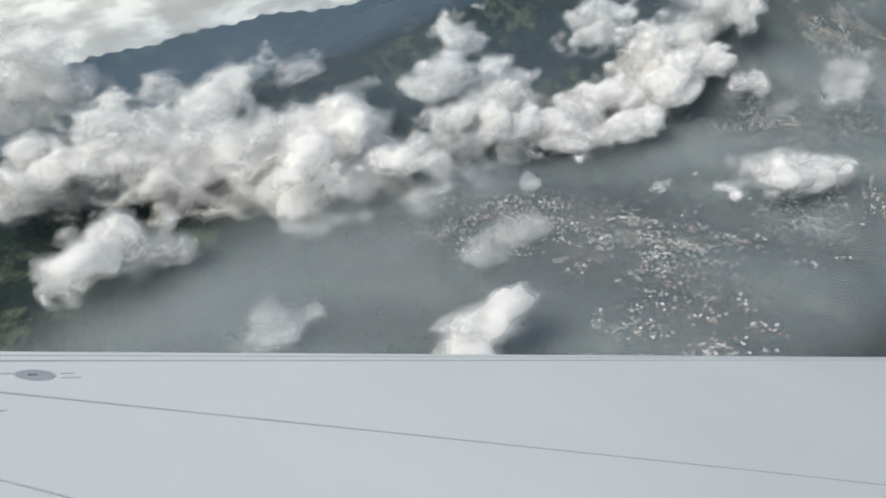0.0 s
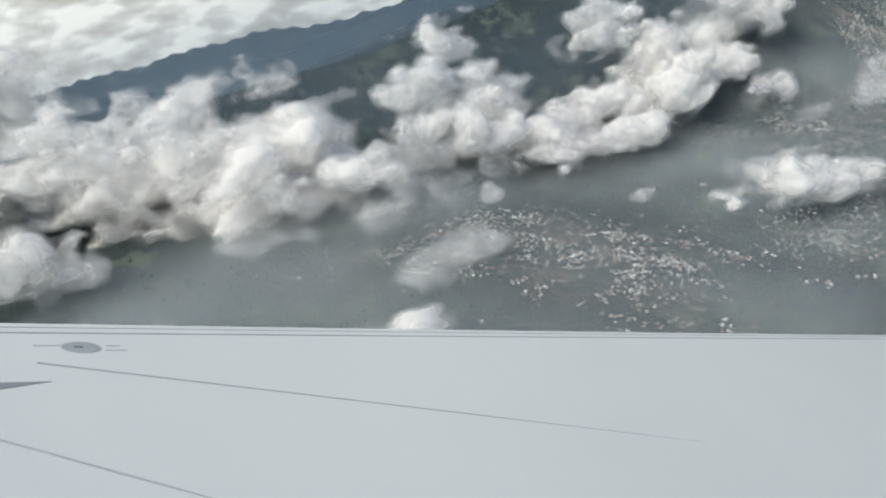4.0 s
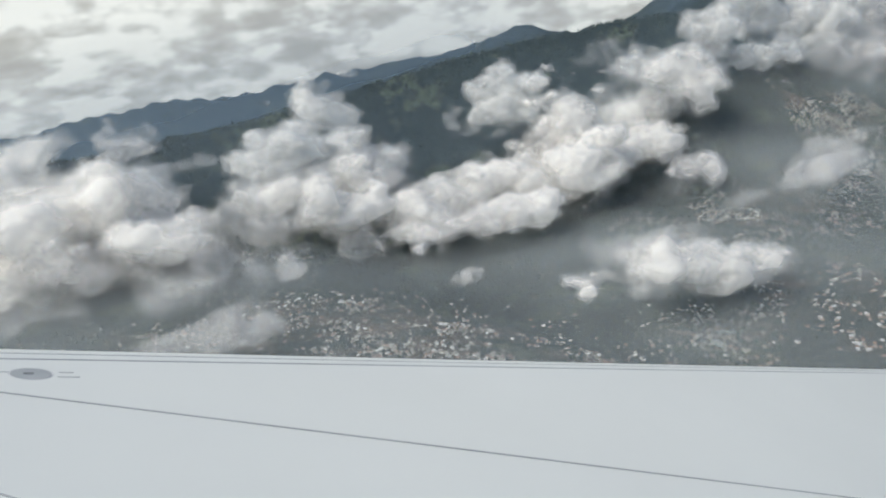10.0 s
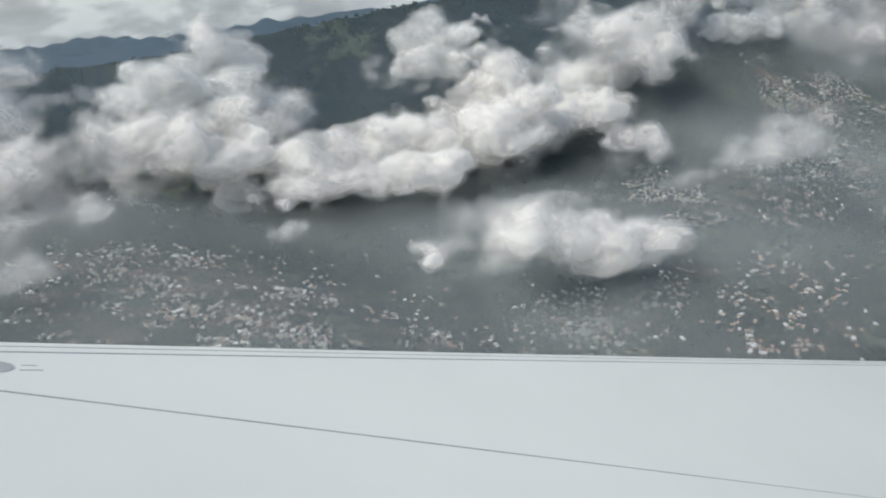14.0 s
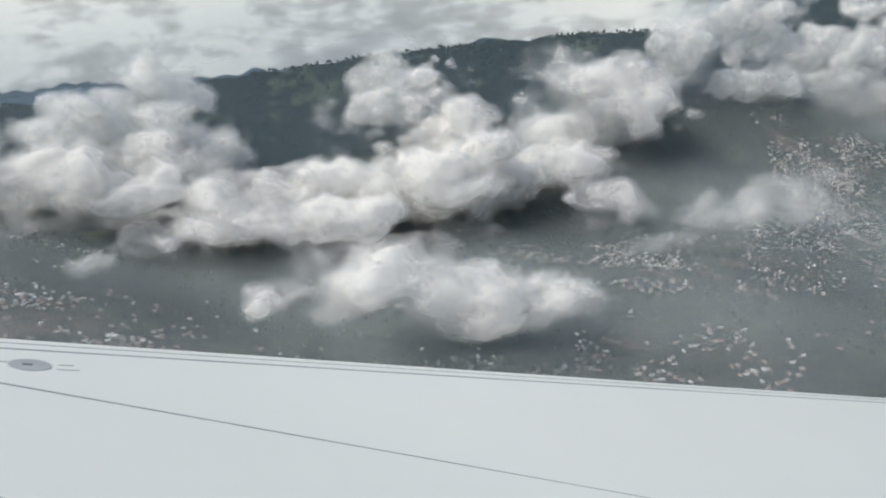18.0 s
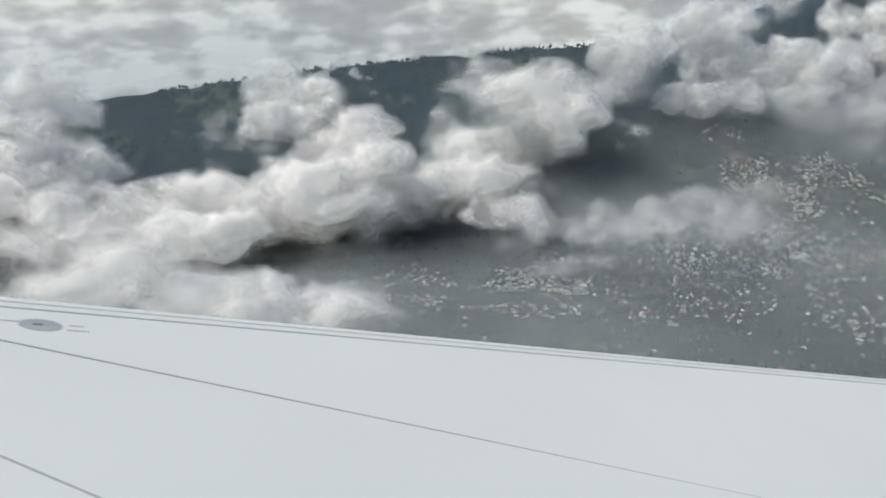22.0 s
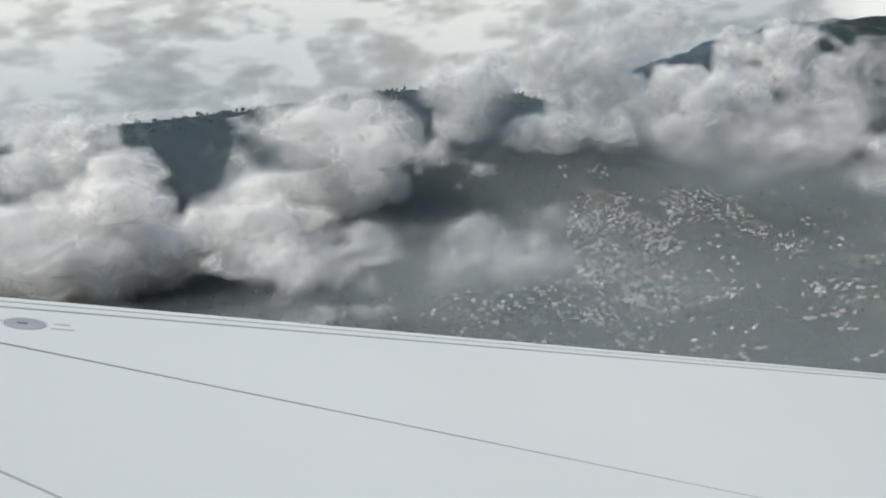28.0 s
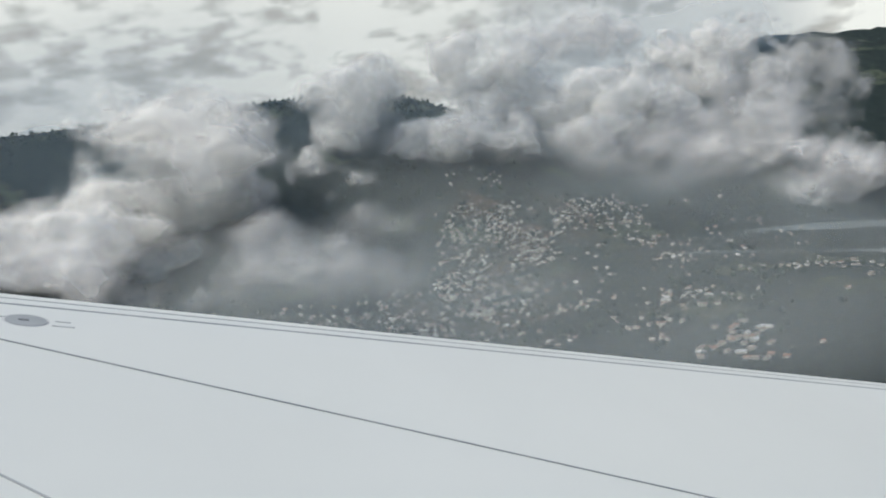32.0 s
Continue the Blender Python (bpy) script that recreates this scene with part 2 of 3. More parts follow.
town(1179, 418, 21, -14, 12, 27, 200)
town(1229, 287, 6, -32, 33, 42, 120)
town(1328, 433, 27, -10, 20, 25, 70)
town(1114, 453, 18, -6, 3, 13, 40)
town(1399, 401, 5, -50, 60, 60, 60)
town(1211, 239, 8, -31, 15, 17, 60)

NEAR_RIDGE = [(-200, 960, 90), (300, 880, 108), (560, 830, 114), (640, 815, 117), (706, 803, 121), (780, 792, 127), (852, 783, 133), (925, 773, 140), (998, 763, 143), (1071, 750, 147), (1144, 731, 150), (1217, 702, 148), (1265, 682, 134), (1290, 670, 120), (1330, 655, 108), (1400, 640, 92), (1560, 600, 20)]
FAR_RIDGE = [(-400, 1500, 0), (0, 1390, 50), (380, 1230, 100), (465, 1180, 111), (551, 1130, 118), (636, 1085, 121), (722, 1040, 123), (807, 1005, 124), (893, 970, 126), (978, 945, 130), (1064, 920, 136), (1120, 905, 148), (1150, 900, 142), (1250, 880, 110)]
HILL = [(1330, 755, 80), (1390, 765, 125), (1440, 772, 142), (1490, 780, 151), (1530, 788, 150), (1580, 795, 132), (1660, 806, 90)]
EAST_RIDGE = [(1300, 880, 40), (1450, 900, 121), (1600, 930, 178), (1750, 960, 217), (1900, 990, 244), (2050, 1010, 258), (2600, 1050, 280), (3200, 1050, 250)]


def ridge_height(x, y, crest, front, back):
    """The height of a long hill: its crest line, falling to either side."""
    cx, cy, cz = (np.array([c[k] for c in crest], float) for k in range(3))
    ly, lz = np.interp(x, cx, cy), np.interp(x, cx, cz)
    d = y - ly
    edge = np.maximum(0, np.maximum(cx[0] - x, x - cx[-1]))
    return lz - np.where(d < 0, -d * front, d * back) - 0.35 * edge


def height(x, y):
    p = np.stack([x / 150, y / 150, x * 0 + 3.3], -1)
    rough = fbm(p, 5, 0.5)
    z = np.interp(x, [250, 400, 550, 650, 900, 1050, 1150, 1300, 1700], [45, 40, 24, -10, -18, -38, -45, -25, -60])
    z = z + 0.35 * np.maximum(0, y - 400) * smoothstep(900, 1150, x) - 0.15 * np.maximum(0, 150 - x) + 5 * rough * smoothstep(180, 420, y)
    z = np.minimum(z, 70) - 0.6 * np.maximum(0, y - np.interp(x, [q[0] for q in NEAR_RIDGE], [q[1] for q in NEAR_RIDGE]))
    crease = 1 - np.abs(fbm(np.stack([x / 90, y / 220, x * 0 + 8.1], -1), 4)) * 2
    near = ridge_height(x, y, NEAR_RIDGE, 0.72, 0.55) + 6 * rough + 9 * (crease - 0.7) * smoothstep(0, 60, np.abs(y - np.interp(x, [q[0] for q in NEAR_RIDGE], [q[1] for q in NEAR_RIDGE]))) + 4 * fbm(p * 5, 3)
    hill = ridge_height(x, y, HILL, 0.5, 0.5) + 5 * rough
    far = ridge_height(x, y, FAR_RIDGE, 0.45, 0.6) + 9 * rough + 7 * (crease - 0.7)
    east = ridge_height(x, y, EAST_RIDGE, 0.5, 0.5) + 10 * rough + 12 * (crease - 0.7)
    for layer in (near, hill, far, east):
        z = np.maximum(z, layer) + 5 * np.exp(-np.abs(z - layer) / 8)
    return np.maximum(z, -900)


def spaced(stops):
    out = []
    for (a, b, step) in stops:
        out += list(np.arange(a, b, step))
    return np.array(out + [stops[-1][1]], float)


gx = spaced([(-4200, -1400, 140), (-1400, -200, 30), (-200, 1700, 6), (1700, 2600, 18), (2600, 5000, 140)])
gy = spaced([(-4200, -600, 200), (-600, 150, 50), (150, 950, 6), (950, 1600, 14), (1600, 4900, 120)])
GX, GY = np.meshgrid(gx, gy, indexing="xy")
GZ = height(GX, GY)
verts = np.stack([GX.ravel(), GY.ravel(), GZ.ravel()], 1)
nx, ny = len(gx), len(gy)
a = (np.arange(ny - 1)[:, None] * nx + np.arange(nx - 1)[None]).ravel()
land = mesh_of("ground", verts.tolist(), np.stack([a, a + 1, a + nx + 1, a + nx], 1).tolist(), [GROUND])
built = np.zeros(len(verts))
for (tx, ty, inv, _, n) in TOWNS:
    u = inv @ np.stack([verts[:, 0] - tx, verts[:, 1] - ty])
    built = np.maximum(built, (1 - smoothstep(0.6, 1.25, np.hypot(u[0], u[1]))) * min(1, n / 300))
land.attributes.new("built", "FLOAT", "POINT").data.foreach_set("value", built.astype(np.float32))
tagged(new("ground", land), "hazy green valley floor and wooded mountain slopes", "ground", kind="structure")

# ---- the cloud deck far behind the mountains ----
around = np.radians(np.arange(-75, 76, 3.0))
rim = [(580 + 4330 * math.sin(b), 130 + 4330 * math.cos(b), z) for z in (-1500, 0, 1200, 2600) for b in around]
n = len(around)
deck = [(r * n + k, r * n + k + 1, (r + 1) * n + k + 1, (r + 1) * n + k) for r in range(3) for k in range(n - 1)]
tagged(new("backdrop", mesh_of("backdrop", rim, deck, [DECK])), "distant grey and white layered cloud deck at the horizon", "sky", kind="structure")


# ---- clouds ----
def surface(f, iso):
    """The quads of the surface on which the field f crosses iso, in units of cells."""
    s = f > iso
    nx, ny, nz = f.shape
    total = np.zeros((nx - 1, ny - 1, nz - 1, 3))
    count = np.zeros((nx - 1, ny - 1, nz - 1))
    corner = [slice(0, -1), slice(1, None)]
    for axis in range(3):
        others = [k for k in range(3) if k != axis]
        for u in (0, 1):
            for v in (0, 1):
                lo, hi = [None] * 3, [None] * 3
                lo[axis], hi[axis] = corner[0], corner[1]
                for k, w in zip(others, (u, v)):
                    lo[k] = hi[k] = corner[w]
                fa, fb = f[tuple(lo)], f[tuple(hi)]
                cross = (fa > iso) != (fb > iso)
                at = np.where(cross, (iso - fa) / np.where(cross, fb - fa, 1), 0)
                total[..., axis] += at
                total[..., others[0]] += cross * u
                total[..., others[1]] += cross * v
                count += cross
    used = count > 0
    ids = np.full(used.shape, -1)
    ids[used] = np.arange(used.sum())
    points = np.argwhere(used) + total[used] / count[used][:, None]
    quads = []
    for axis in range(3):
        b, c = (axis + 1) % 3, (axis + 2) % 3
        lo, hi = [slice(1, -1)] * 3, [slice(1, -1)] * 3
        lo[axis], hi[axis] = slice(0, -1), slice(1, None)
        here, there = s[tuple(lo)], s[tuple(hi)]
        for flip in (False, True):
            where = np.argwhere(here & ~there if not flip else ~here & there)
            if not len(where):
                continue
            base = where.copy()
            base[:, b] += 1
            base[:, c] += 1
            ring = []
            for db, dc in ((-1, -1), (0, -1), (0, 0), (-1, 0)):
                q = base.copy()
                q[:, b] += db
                q[:, c] += dc
                ring.append(ids[q[:, 0], q[:, 1], q[:, 2]])
            q = np.stack(ring, 1)
            quads.append(q[:, ::-1] if flip else q)
    return points, np.concatenate(quads) if quads else np.zeros((0, 4), int)


LEVELS = (-0.50, -0.39, -0.27, -0.15, -0.02, 0.12, 0.29)


def cloud(x, y, z, w, h, dense, seed, label="heaped white cumulus cloud with frayed edges"):
    """A cumulus: nested shells of vapour round a lumpy heap, w wide and h high, thin outside and thick within."""
    r = np.random.RandomState(seed)
    d = max(0.9 * h, 0.45 * w)
    reach = np.array([w * 0.5 + 0.4 * h, d * 0.5 + 0.35 * h, h * 0.95])
    cell = (max(h / 16, w / 38) if h < 1.15 * w else h / 32) * (1.35 if dense <= 0.65 else 1.04)
    n = np.ceil(2 * reach / cell).astype(int) + 2
    axes = [(np.arange(k) - (k - 1) / 2) * cell for k in n]
    p = np.stack(np.meshgrid(*axes, indexing="ij"), -1)
    f = np.full(p.shape[:3], -2.0)
    towers = [(r.uniform(-0.62, 0.62), r.uniform(-0.5, 0.5), r.uniform(0.45, 1.0)) for k in range(int(2 + 1.3 * w / h))]
    towers[0] = (r.uniform(-0.25, 0.25), 0.0, 1.0)
    for k in range(int(16 + 12 * w / h)):
        tu, tv, tall = towers[k % len(towers)]
        u, v = np.clip(tu + r.normal(0, 0.24), -1, 1), np.clip(tv + r.normal(0, 0.3), -1, 1)
        swell = max(0.2, 1 - 0.8 * (u * u + v * v) ** 0.5)
        climb = r.rand() ** 1.3 * tall
        radius = h * r.uniform(0.30, 0.55) * (0.5 + 0.5 * swell) * (1 - 0.4 * climb)
        centre = np.array([u * (w * 0.5 - 0.8 * radius), v * (d * 0.5 - 0.8 * radius), -0.30 * h + radius * 0.45 + climb * 0.74 * h * (0.5 + 0.5 * swell)])
        f = np.maximum(f, 1 - np.linalg.norm((p - centre) / (1.15, 1, 0.85), axis=-1) / radius)
    if h > 1.15 * w:                                     # a rising wisp, bent by the wind
        f = np.full(p.shape[:3], -2.0)
        bend, sway = r.uniform(0.1, 0.35), r.uniform(0, 6)
        for k in range(26):
            s = k / 25
            radius = (0.44 - 0.32 * s) * w * r.uniform(0.7, 1.3)
            centre = np.array([w * (bend * (s - 0.4) + 0.08 * math.sin(sway + 5 * s) + r.normal(0, 0.16) * (1.1 - s)), r.normal(0, 0.1) * w, (s - 0.48) * h * 0.95])
            f = np.maximum(f, 1 - np.linalg.norm(p - centre, axis=-1) / radius)
    f = np.maximum(f, -1.3)
    lean = p + p[..., 2:3] * np.array((r.uniform(-0.2, 0.7), 0.2, 0.0))
    grain = min(0.6 * h, 0.5 * w, 26.0)
    lean = lean + 0.3 * grain * np.stack([fbm(lean / grain + seed + 9 * k, 2) for k in range(3)], -1) * 2
    fray = fbm(lean / grain * np.array((0.7, 0.8, 1.1)) + seed * 3.7, 5, 0.52)
    billow = 0.2 - np.abs(fbm(lean / (0.7 * grain) + seed * 1.9, 2))
    f = (0.78 if h > 60 else 0.6) * np.minimum(f, 0.45) + (2.2 if h > 1.15 * w else 2.05) * fray + 0.25 * billow - (0.27 if h > 60 else 0.20)
    if h > 1.15 * w:                                     # no loose shreds over the tip
        f = f - 0.7 * smoothstep(0.34, 0.5, p[..., 2] / h)
    f = f - 2.5 * np.maximum(0, np.linalg.norm(p / reach, axis=-1) - 0.86)
    f = f - 0.85 * smoothstep(0.14, -0.46, p[..., 2] / h) * (0.3 if h > 1.15 * w else 1) - 0.8 * np.maximum(0, (-0.5 * h - p[..., 2]) / (0.3 * h))
    for k in range(3):                                   # nothing reaches the sides of the block
        edge = np.abs(p[..., k]) / reach[k]
        f = np.minimum(f, (1 - edge) * 6 - 0.5)
    f[0], f[-1], f[:, 0], f[:, -1], f[:, :, 0], f[:, :, -1] = -2, -2, -2, -2, -2, -2
    if h > 1.15 * w:
        label = "tall frayed wisp of white cloud"
    elif dense <= 0.45:
        label = "thin grey drifting shred of cloud"
    ob = tagged(new("cloud"), label, "cloud", "clouds over the valley")
    ob.location = (x, y, z)
    paint = SHELLS if dense > 0.65 else HALF if dense > 0.45 else THIN
    for name, levels, words in (("fringe", range(0, 3), "frayed half-clear vapour"), ("core", range(3, 7), "")):
        verts, faces, index, start = [], [], [], 0
        for k in levels:
            pts, quads = surface(f, LEVELS[k])
            if len(quads) == 0:
                continue
            verts.append((pts - (n - 1) / 2) * cell)
            faces.append(quads + start)
            index += [k - levels[0]] * len(quads)
            start += len(pts)
        if verts:
            piece = new(name, mesh_of(name, np.concatenate(verts).tolist(), np.concatenate(faces).tolist(), [paint[k] for k in levels], index))
            piece.parent = ob
            tagged(piece, words)
    return ob


cloud(435, 668, 62, 221, 89, 1.00, 1)
cloud(326, 743, 62, 142, 89, 1.00, 2)
cloud(422, 843, 92, 154, 74, 1.00, 3)
cloud(462, 564, 60, 95, 62, 0.80, 4)
cloud(602, 676, 86, 130, 53, 0.90, 5)
cloud(674, 725, 114, 54, 109, 0.90, 6)
cloud(672, 644, 65, 85, 60, 0.90, 7)
cloud(706, 636, 44, 55, 43, 0.60, 8)
cloud(575, 597, 66, 67, 56, 1.00, 9)
cloud(626, 582, 52, 55, 34, 0.90, 10)
cloud(515, 825, 110, 54, 35, 0.60, 11)
cloud(544, 759, 93, 67, 17, 0.45, 12)
cloud(519, 906, 126, 16, 28, 0.40, 13)
cloud(499, 452, 70, 22, 15, 0.40, 14)
cloud(578, 362, 60, 21, 12, 0.35, 15)
cloud(475, 526, 50, 111, 51, 0.35, 16)
cloud(771, 573, 25, 136, 53, 1.00, 17)
cloud(676, 587, 16, 125, 34, 0.90, 18)
cloud(888, 569, 24, 104, 73, 1.00, 19)
cloud(905, 583, 60, 63, 47, 1.00, 20)
cloud(1050, 593, 55, 135, 100, 1.00, 21)
cloud(986, 583, 23, 135, 62, 1.00, 22)
cloud(824, 595, 35, 92, 41, 0.90, 23)
cloud(573, 641, 49, 77, 45, 0.90, 24)
cloud(643, 622, 34, 75, 33, 0.70, 25)
cloud(882, 612, 108, 33, 63, 0.90, 26)
cloud(846, 635, 83, 91, 33, 0.90, 27)
cloud(804, 659, 84, 32, 26, 0.60, 28)
cloud(880, 599, 62, 37, 58, 0.50, 29)
cloud(616, 680, 99, 106, 38, 0.90, 30)
cloud(692, 667, 75, 71, 30, 0.50, 31)
cloud(700, 304, 36, 139, 34, 1.00, 32)
cloud(678, 334, 40, 71, 32, 0.60, 33)
cloud(754, 288, 23, 87, 32, 0.90, 34)
cloud(971, 481, 12, 54, 34, 0.50, 35)
cloud(986, 368, 24, 100, 25, 0.40, 36)
cloud(1097, 397, 6, 124, 39, 0.30, 37)
cloud(173, 602, 88, 101, 63, 1.00, 38)
cloud(282, 304, 88, 84, 38, 0.80, 39)
cloud(211, 446, 70, 73, 30, 0.38, 40)
cloud(431, 416, 58, 107, 31, 0.26, 41)
cloud(200, 822, 80, 145, 72, 1.00, 42)
cloud(259, 1014, 120, 106, 113, 0.90, 43)
cloud(267, 794, 130, 66, 84, 0.90, 44)
cloud(214, 797, 100, 83, 47, 0.80, 45)
cloud(400, 957, 96, 82, 37, 0.60, 46)
cloud(331, 729, 85, 135, 92, 1.00, 47)
cloud(267, 769, 80, 134, 61, 0.90, 48)
cloud(381, 625, 68, 142, 65, 1.00, 49)
cloud(429, 632, 66, 184, 80, 1.00, 50)
cloud(1194, 611, 103, 97, 71, 1.00, 51)
cloud(1270, 586, 69, 93, 49, 1.00, 52)
cloud(1230, 593, 73, 76, 35, 0.80, 53)
cloud(1179, 590, 47, 49, 22, 0.50, 54)
cloud(1154, 613, 69, 45, 30, 0.60, 55)
cloud(1325, 636, 141, 112, 78, 1.00, 56)
cloud(1396, 624, 100, 127, 52, 0.90, 57)
cloud(1466, 616, 97, 94, 47, 0.90, 58)
cloud(1570, 618, 122, 137, 74, 0.90, 59)
cloud(1540, 655, 154, 70, 44, 0.70, 60)
cloud(1457, 715, 187, 130, 52, 0.50, 61)
cloud(1478, 541, 47, 197, 71, 0.35, 62)
cloud(1387, 558, 52, 122, 53, 0.35, 63)
cloud(1591, 584, 87, 121, 85, 0.50, 64)
cloud(859, 647, 106, 52, 57, 0.70, 65)
cloud(843, 520, 40, 91, 45, 1.00, 66)
cloud(889, 535, 58, 48, 33, 0.80, 67)
cloud(995, 439, -18, 78, 15, 0.45, 68)
cloud(1076, 611, 58, 43, 57, 0.50, 69)
cloud(1042, 673, 108, 76, 45, 0.40, 70)
cloud(968, 546, 33, 105, 48, 0.90, 71)
cloud(699, 561, 30, 127, 42, 0.80, 72)
cloud(701, 519, 35, 155, 27, 0.60, 73)
cloud(507, 561, 60, 128, 54, 0.45, 74)
cloud(365, 577, 60, 179, 31, 0.40, 75)
cloud(663, 614, 62, 71, 40, 0.80, 76)
cloud(1003, 514, -11, 88, 24, 0.40, 77)
cloud(871, 549, 15, 109, 46, 0.70, 78)
cloud(750, 509, 22, 107, 32, 0.90, 79)
cloud(1353, 641, 105, 134, 67, 0.80, 80)
cloud(1434, 615, 76, 150, 89, 0.70, 81)
cloud(1527, 554, 40, 219, 57, 0.50, 82)
cloud(1534, 486, 8, 124, 52, 0.50, 83)
cloud(1430, 547, 24, 118, 34, 0.40, 84)


# ---- added sheets: mist and haze over the valley, haze before the mountains ----
def sheet(name, xs, ys, lift, material, label):
    X, Y = np.meshgrid(xs, ys)
    Z = lift(X, Y)
    v = np.stack([X.ravel(), Y.ravel(), Z.ravel()], 1).tolist()
    k, rows = len(xs), len(ys)
    f = [(r * k + c, r * k + c + 1, (r + 1) * k + c + 1, (r + 1) * k + c) for r in range(rows - 1) for c in range(k - 1)]
    return tagged(new(name, mesh_of(name, v, f, [material])), label, "mist", kind="stuff")


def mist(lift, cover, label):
    """A sheet a little over the land, for mist and for the haze over everything, thicker in drifts."""
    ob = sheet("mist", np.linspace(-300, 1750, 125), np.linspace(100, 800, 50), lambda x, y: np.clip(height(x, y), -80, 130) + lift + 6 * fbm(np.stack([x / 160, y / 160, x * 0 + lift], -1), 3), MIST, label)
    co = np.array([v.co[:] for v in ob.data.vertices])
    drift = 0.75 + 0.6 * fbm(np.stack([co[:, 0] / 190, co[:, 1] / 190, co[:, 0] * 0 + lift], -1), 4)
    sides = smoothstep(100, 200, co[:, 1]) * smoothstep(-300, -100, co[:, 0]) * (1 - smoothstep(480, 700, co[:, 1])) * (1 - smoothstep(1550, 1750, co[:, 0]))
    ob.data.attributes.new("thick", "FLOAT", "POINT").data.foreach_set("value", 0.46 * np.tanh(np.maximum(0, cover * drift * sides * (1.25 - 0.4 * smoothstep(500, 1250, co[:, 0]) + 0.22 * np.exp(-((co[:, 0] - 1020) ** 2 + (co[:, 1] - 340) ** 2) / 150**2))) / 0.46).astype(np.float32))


# Two pale sheets lighten the ground, for both mist and the haze over it.
mist(9, 0.46, "added grey sheet for mist and haze over the valley floor")
mist(22, 0.38, "added faint grey sheet for mist and haze below the clouds")


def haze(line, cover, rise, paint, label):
    """A standing sheet, added to tint what lies behind it as haze would, along a line across the valley: clear at the
    ground, whole from rise metres up.
    """
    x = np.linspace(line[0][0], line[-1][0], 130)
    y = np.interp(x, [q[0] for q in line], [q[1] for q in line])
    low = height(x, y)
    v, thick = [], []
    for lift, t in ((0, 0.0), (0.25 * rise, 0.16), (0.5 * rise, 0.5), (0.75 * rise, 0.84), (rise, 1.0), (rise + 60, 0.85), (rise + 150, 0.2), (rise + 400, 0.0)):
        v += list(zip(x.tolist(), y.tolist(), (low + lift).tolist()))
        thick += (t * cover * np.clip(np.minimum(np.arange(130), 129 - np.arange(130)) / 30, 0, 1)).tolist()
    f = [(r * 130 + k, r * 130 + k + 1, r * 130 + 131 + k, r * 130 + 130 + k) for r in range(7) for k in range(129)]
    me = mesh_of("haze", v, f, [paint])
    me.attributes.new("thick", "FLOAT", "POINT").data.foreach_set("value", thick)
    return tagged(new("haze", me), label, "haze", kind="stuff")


haze([(100, 800), (600, 650), (1000, 590), (1300, 560), (1700, 520)], 0.27, 60, VEIL, "added grey-blue sheet standing in for haze before the near ridge")
haze([(-200, 1180), (560, 950), (1000, 850), (1250, 790), (1330, 720)], 0.42, 40, HAZE, "added blue sheet standing in for haze before the far mountains")
haze([(1330, 860), (1600, 880), (2050, 920)], 0.45, 40, HAZE, "added blue sheet standing in for haze before the eastern mountains")

# ---- the wing, running along below the path ----
REACH, FALL = 4.0, 0.5                 # the leading edge lies this far to the left; the skin falls away from it towards the eye
LEAN = [25.0, 24.7, 24.5, 24.1, 23.5, 22.8, 22.1, 21.5, 21.1, 20.6, 20.1, 19.3, 18.8, 17.5, 16.5, 16.3, 16.0, 16.3, 16.8, 16.8, 16.9, 17.4, 17.4, 17.7, 18.4, 18.6, 19.0, 19.4, 19.6, 19.5, 19.4, 19.2, 19.0, 18.8, 17.8, 16.8, 16.2, 15.9, 15.5, 14.9, 14.4, 13.9, 13.0, 11.8, 11.0, 10.5, 10.1, 9.9, 8.8, 8.1, 7.6, 7.0, 6.5, 6.0, 5.4, 5.0, 4.6, 4.0, 3.5, 3.0, 2.3, 2.2, 2.0, 2.1, 2.2]
track = np.array([r[1:4] for r in ROWS])
go = np.gradient(track, axis=0)
go /= np.linalg.norm(go, axis=1)[:, None]
level = np.stack([-go[:, 1], go[:, 0], go[:, 0] * 0], 1)
level /= np.linalg.norm(level, axis=1)[:, None]
upright = np.cross(go, level)
a = np.radians(LEAN)[:, None]
rise = upright * np.cos(a) + level * np.sin(a)
side = level * np.cos(a) - upright * np.sin(a)


def run_on(a):
    """Lead the run past both ends."""
    return np.concatenate([[a[0] - (a[1] - a[0]) * 2], a, [a[-1] + (a[-1] - a[-2]) * 2]])


spine, flank, crown = run_on(track), run_on(side), run_on(rise)


def smooth_run(a, steps):
    """Points between the stations on a smooth curve."""
    m = np.gradient(a, axis=0)
    rows = []
    for k in range(len(a) - 1):
        for u in np.arange(steps) / steps:
            rows.append((2 * u**3 - 3 * u**2 + 1) * a[k] + (u**3 - 2 * u**2 + u) * m[k] + (3 * u**2 - 2 * u**3) * a[k + 1] + (u**3 - u**2) * m[k + 1])
    return np.array(rows + [a[-1]])


spine, flank, crown = (smooth_run(v, 6) for v in (spine, flank, crown))


def swept(name, profile, material, parent, label="", smooth=True):
    """A strip along the wing. profile: metres back from the leading edge and up from the upper skin."""
    v, k = [], len(profile)
    for s, f, c in zip(spine, flank, crown):
        for back, up in profile:
            v.append(s + f * (REACH - back) + c * (up - FALL * back))
    f = [(r * k + c, r * k + c + 1, (r + 1) * k + c + 1, (r + 1) * k + c) for r in range(len(spine) - 1) for c in range(k - 1)]
    ob = new(name, mesh_of(name, [tuple(p) for p in v], f, [material], None, smooth))
    ob.parent = parent
    return tagged(ob, label)


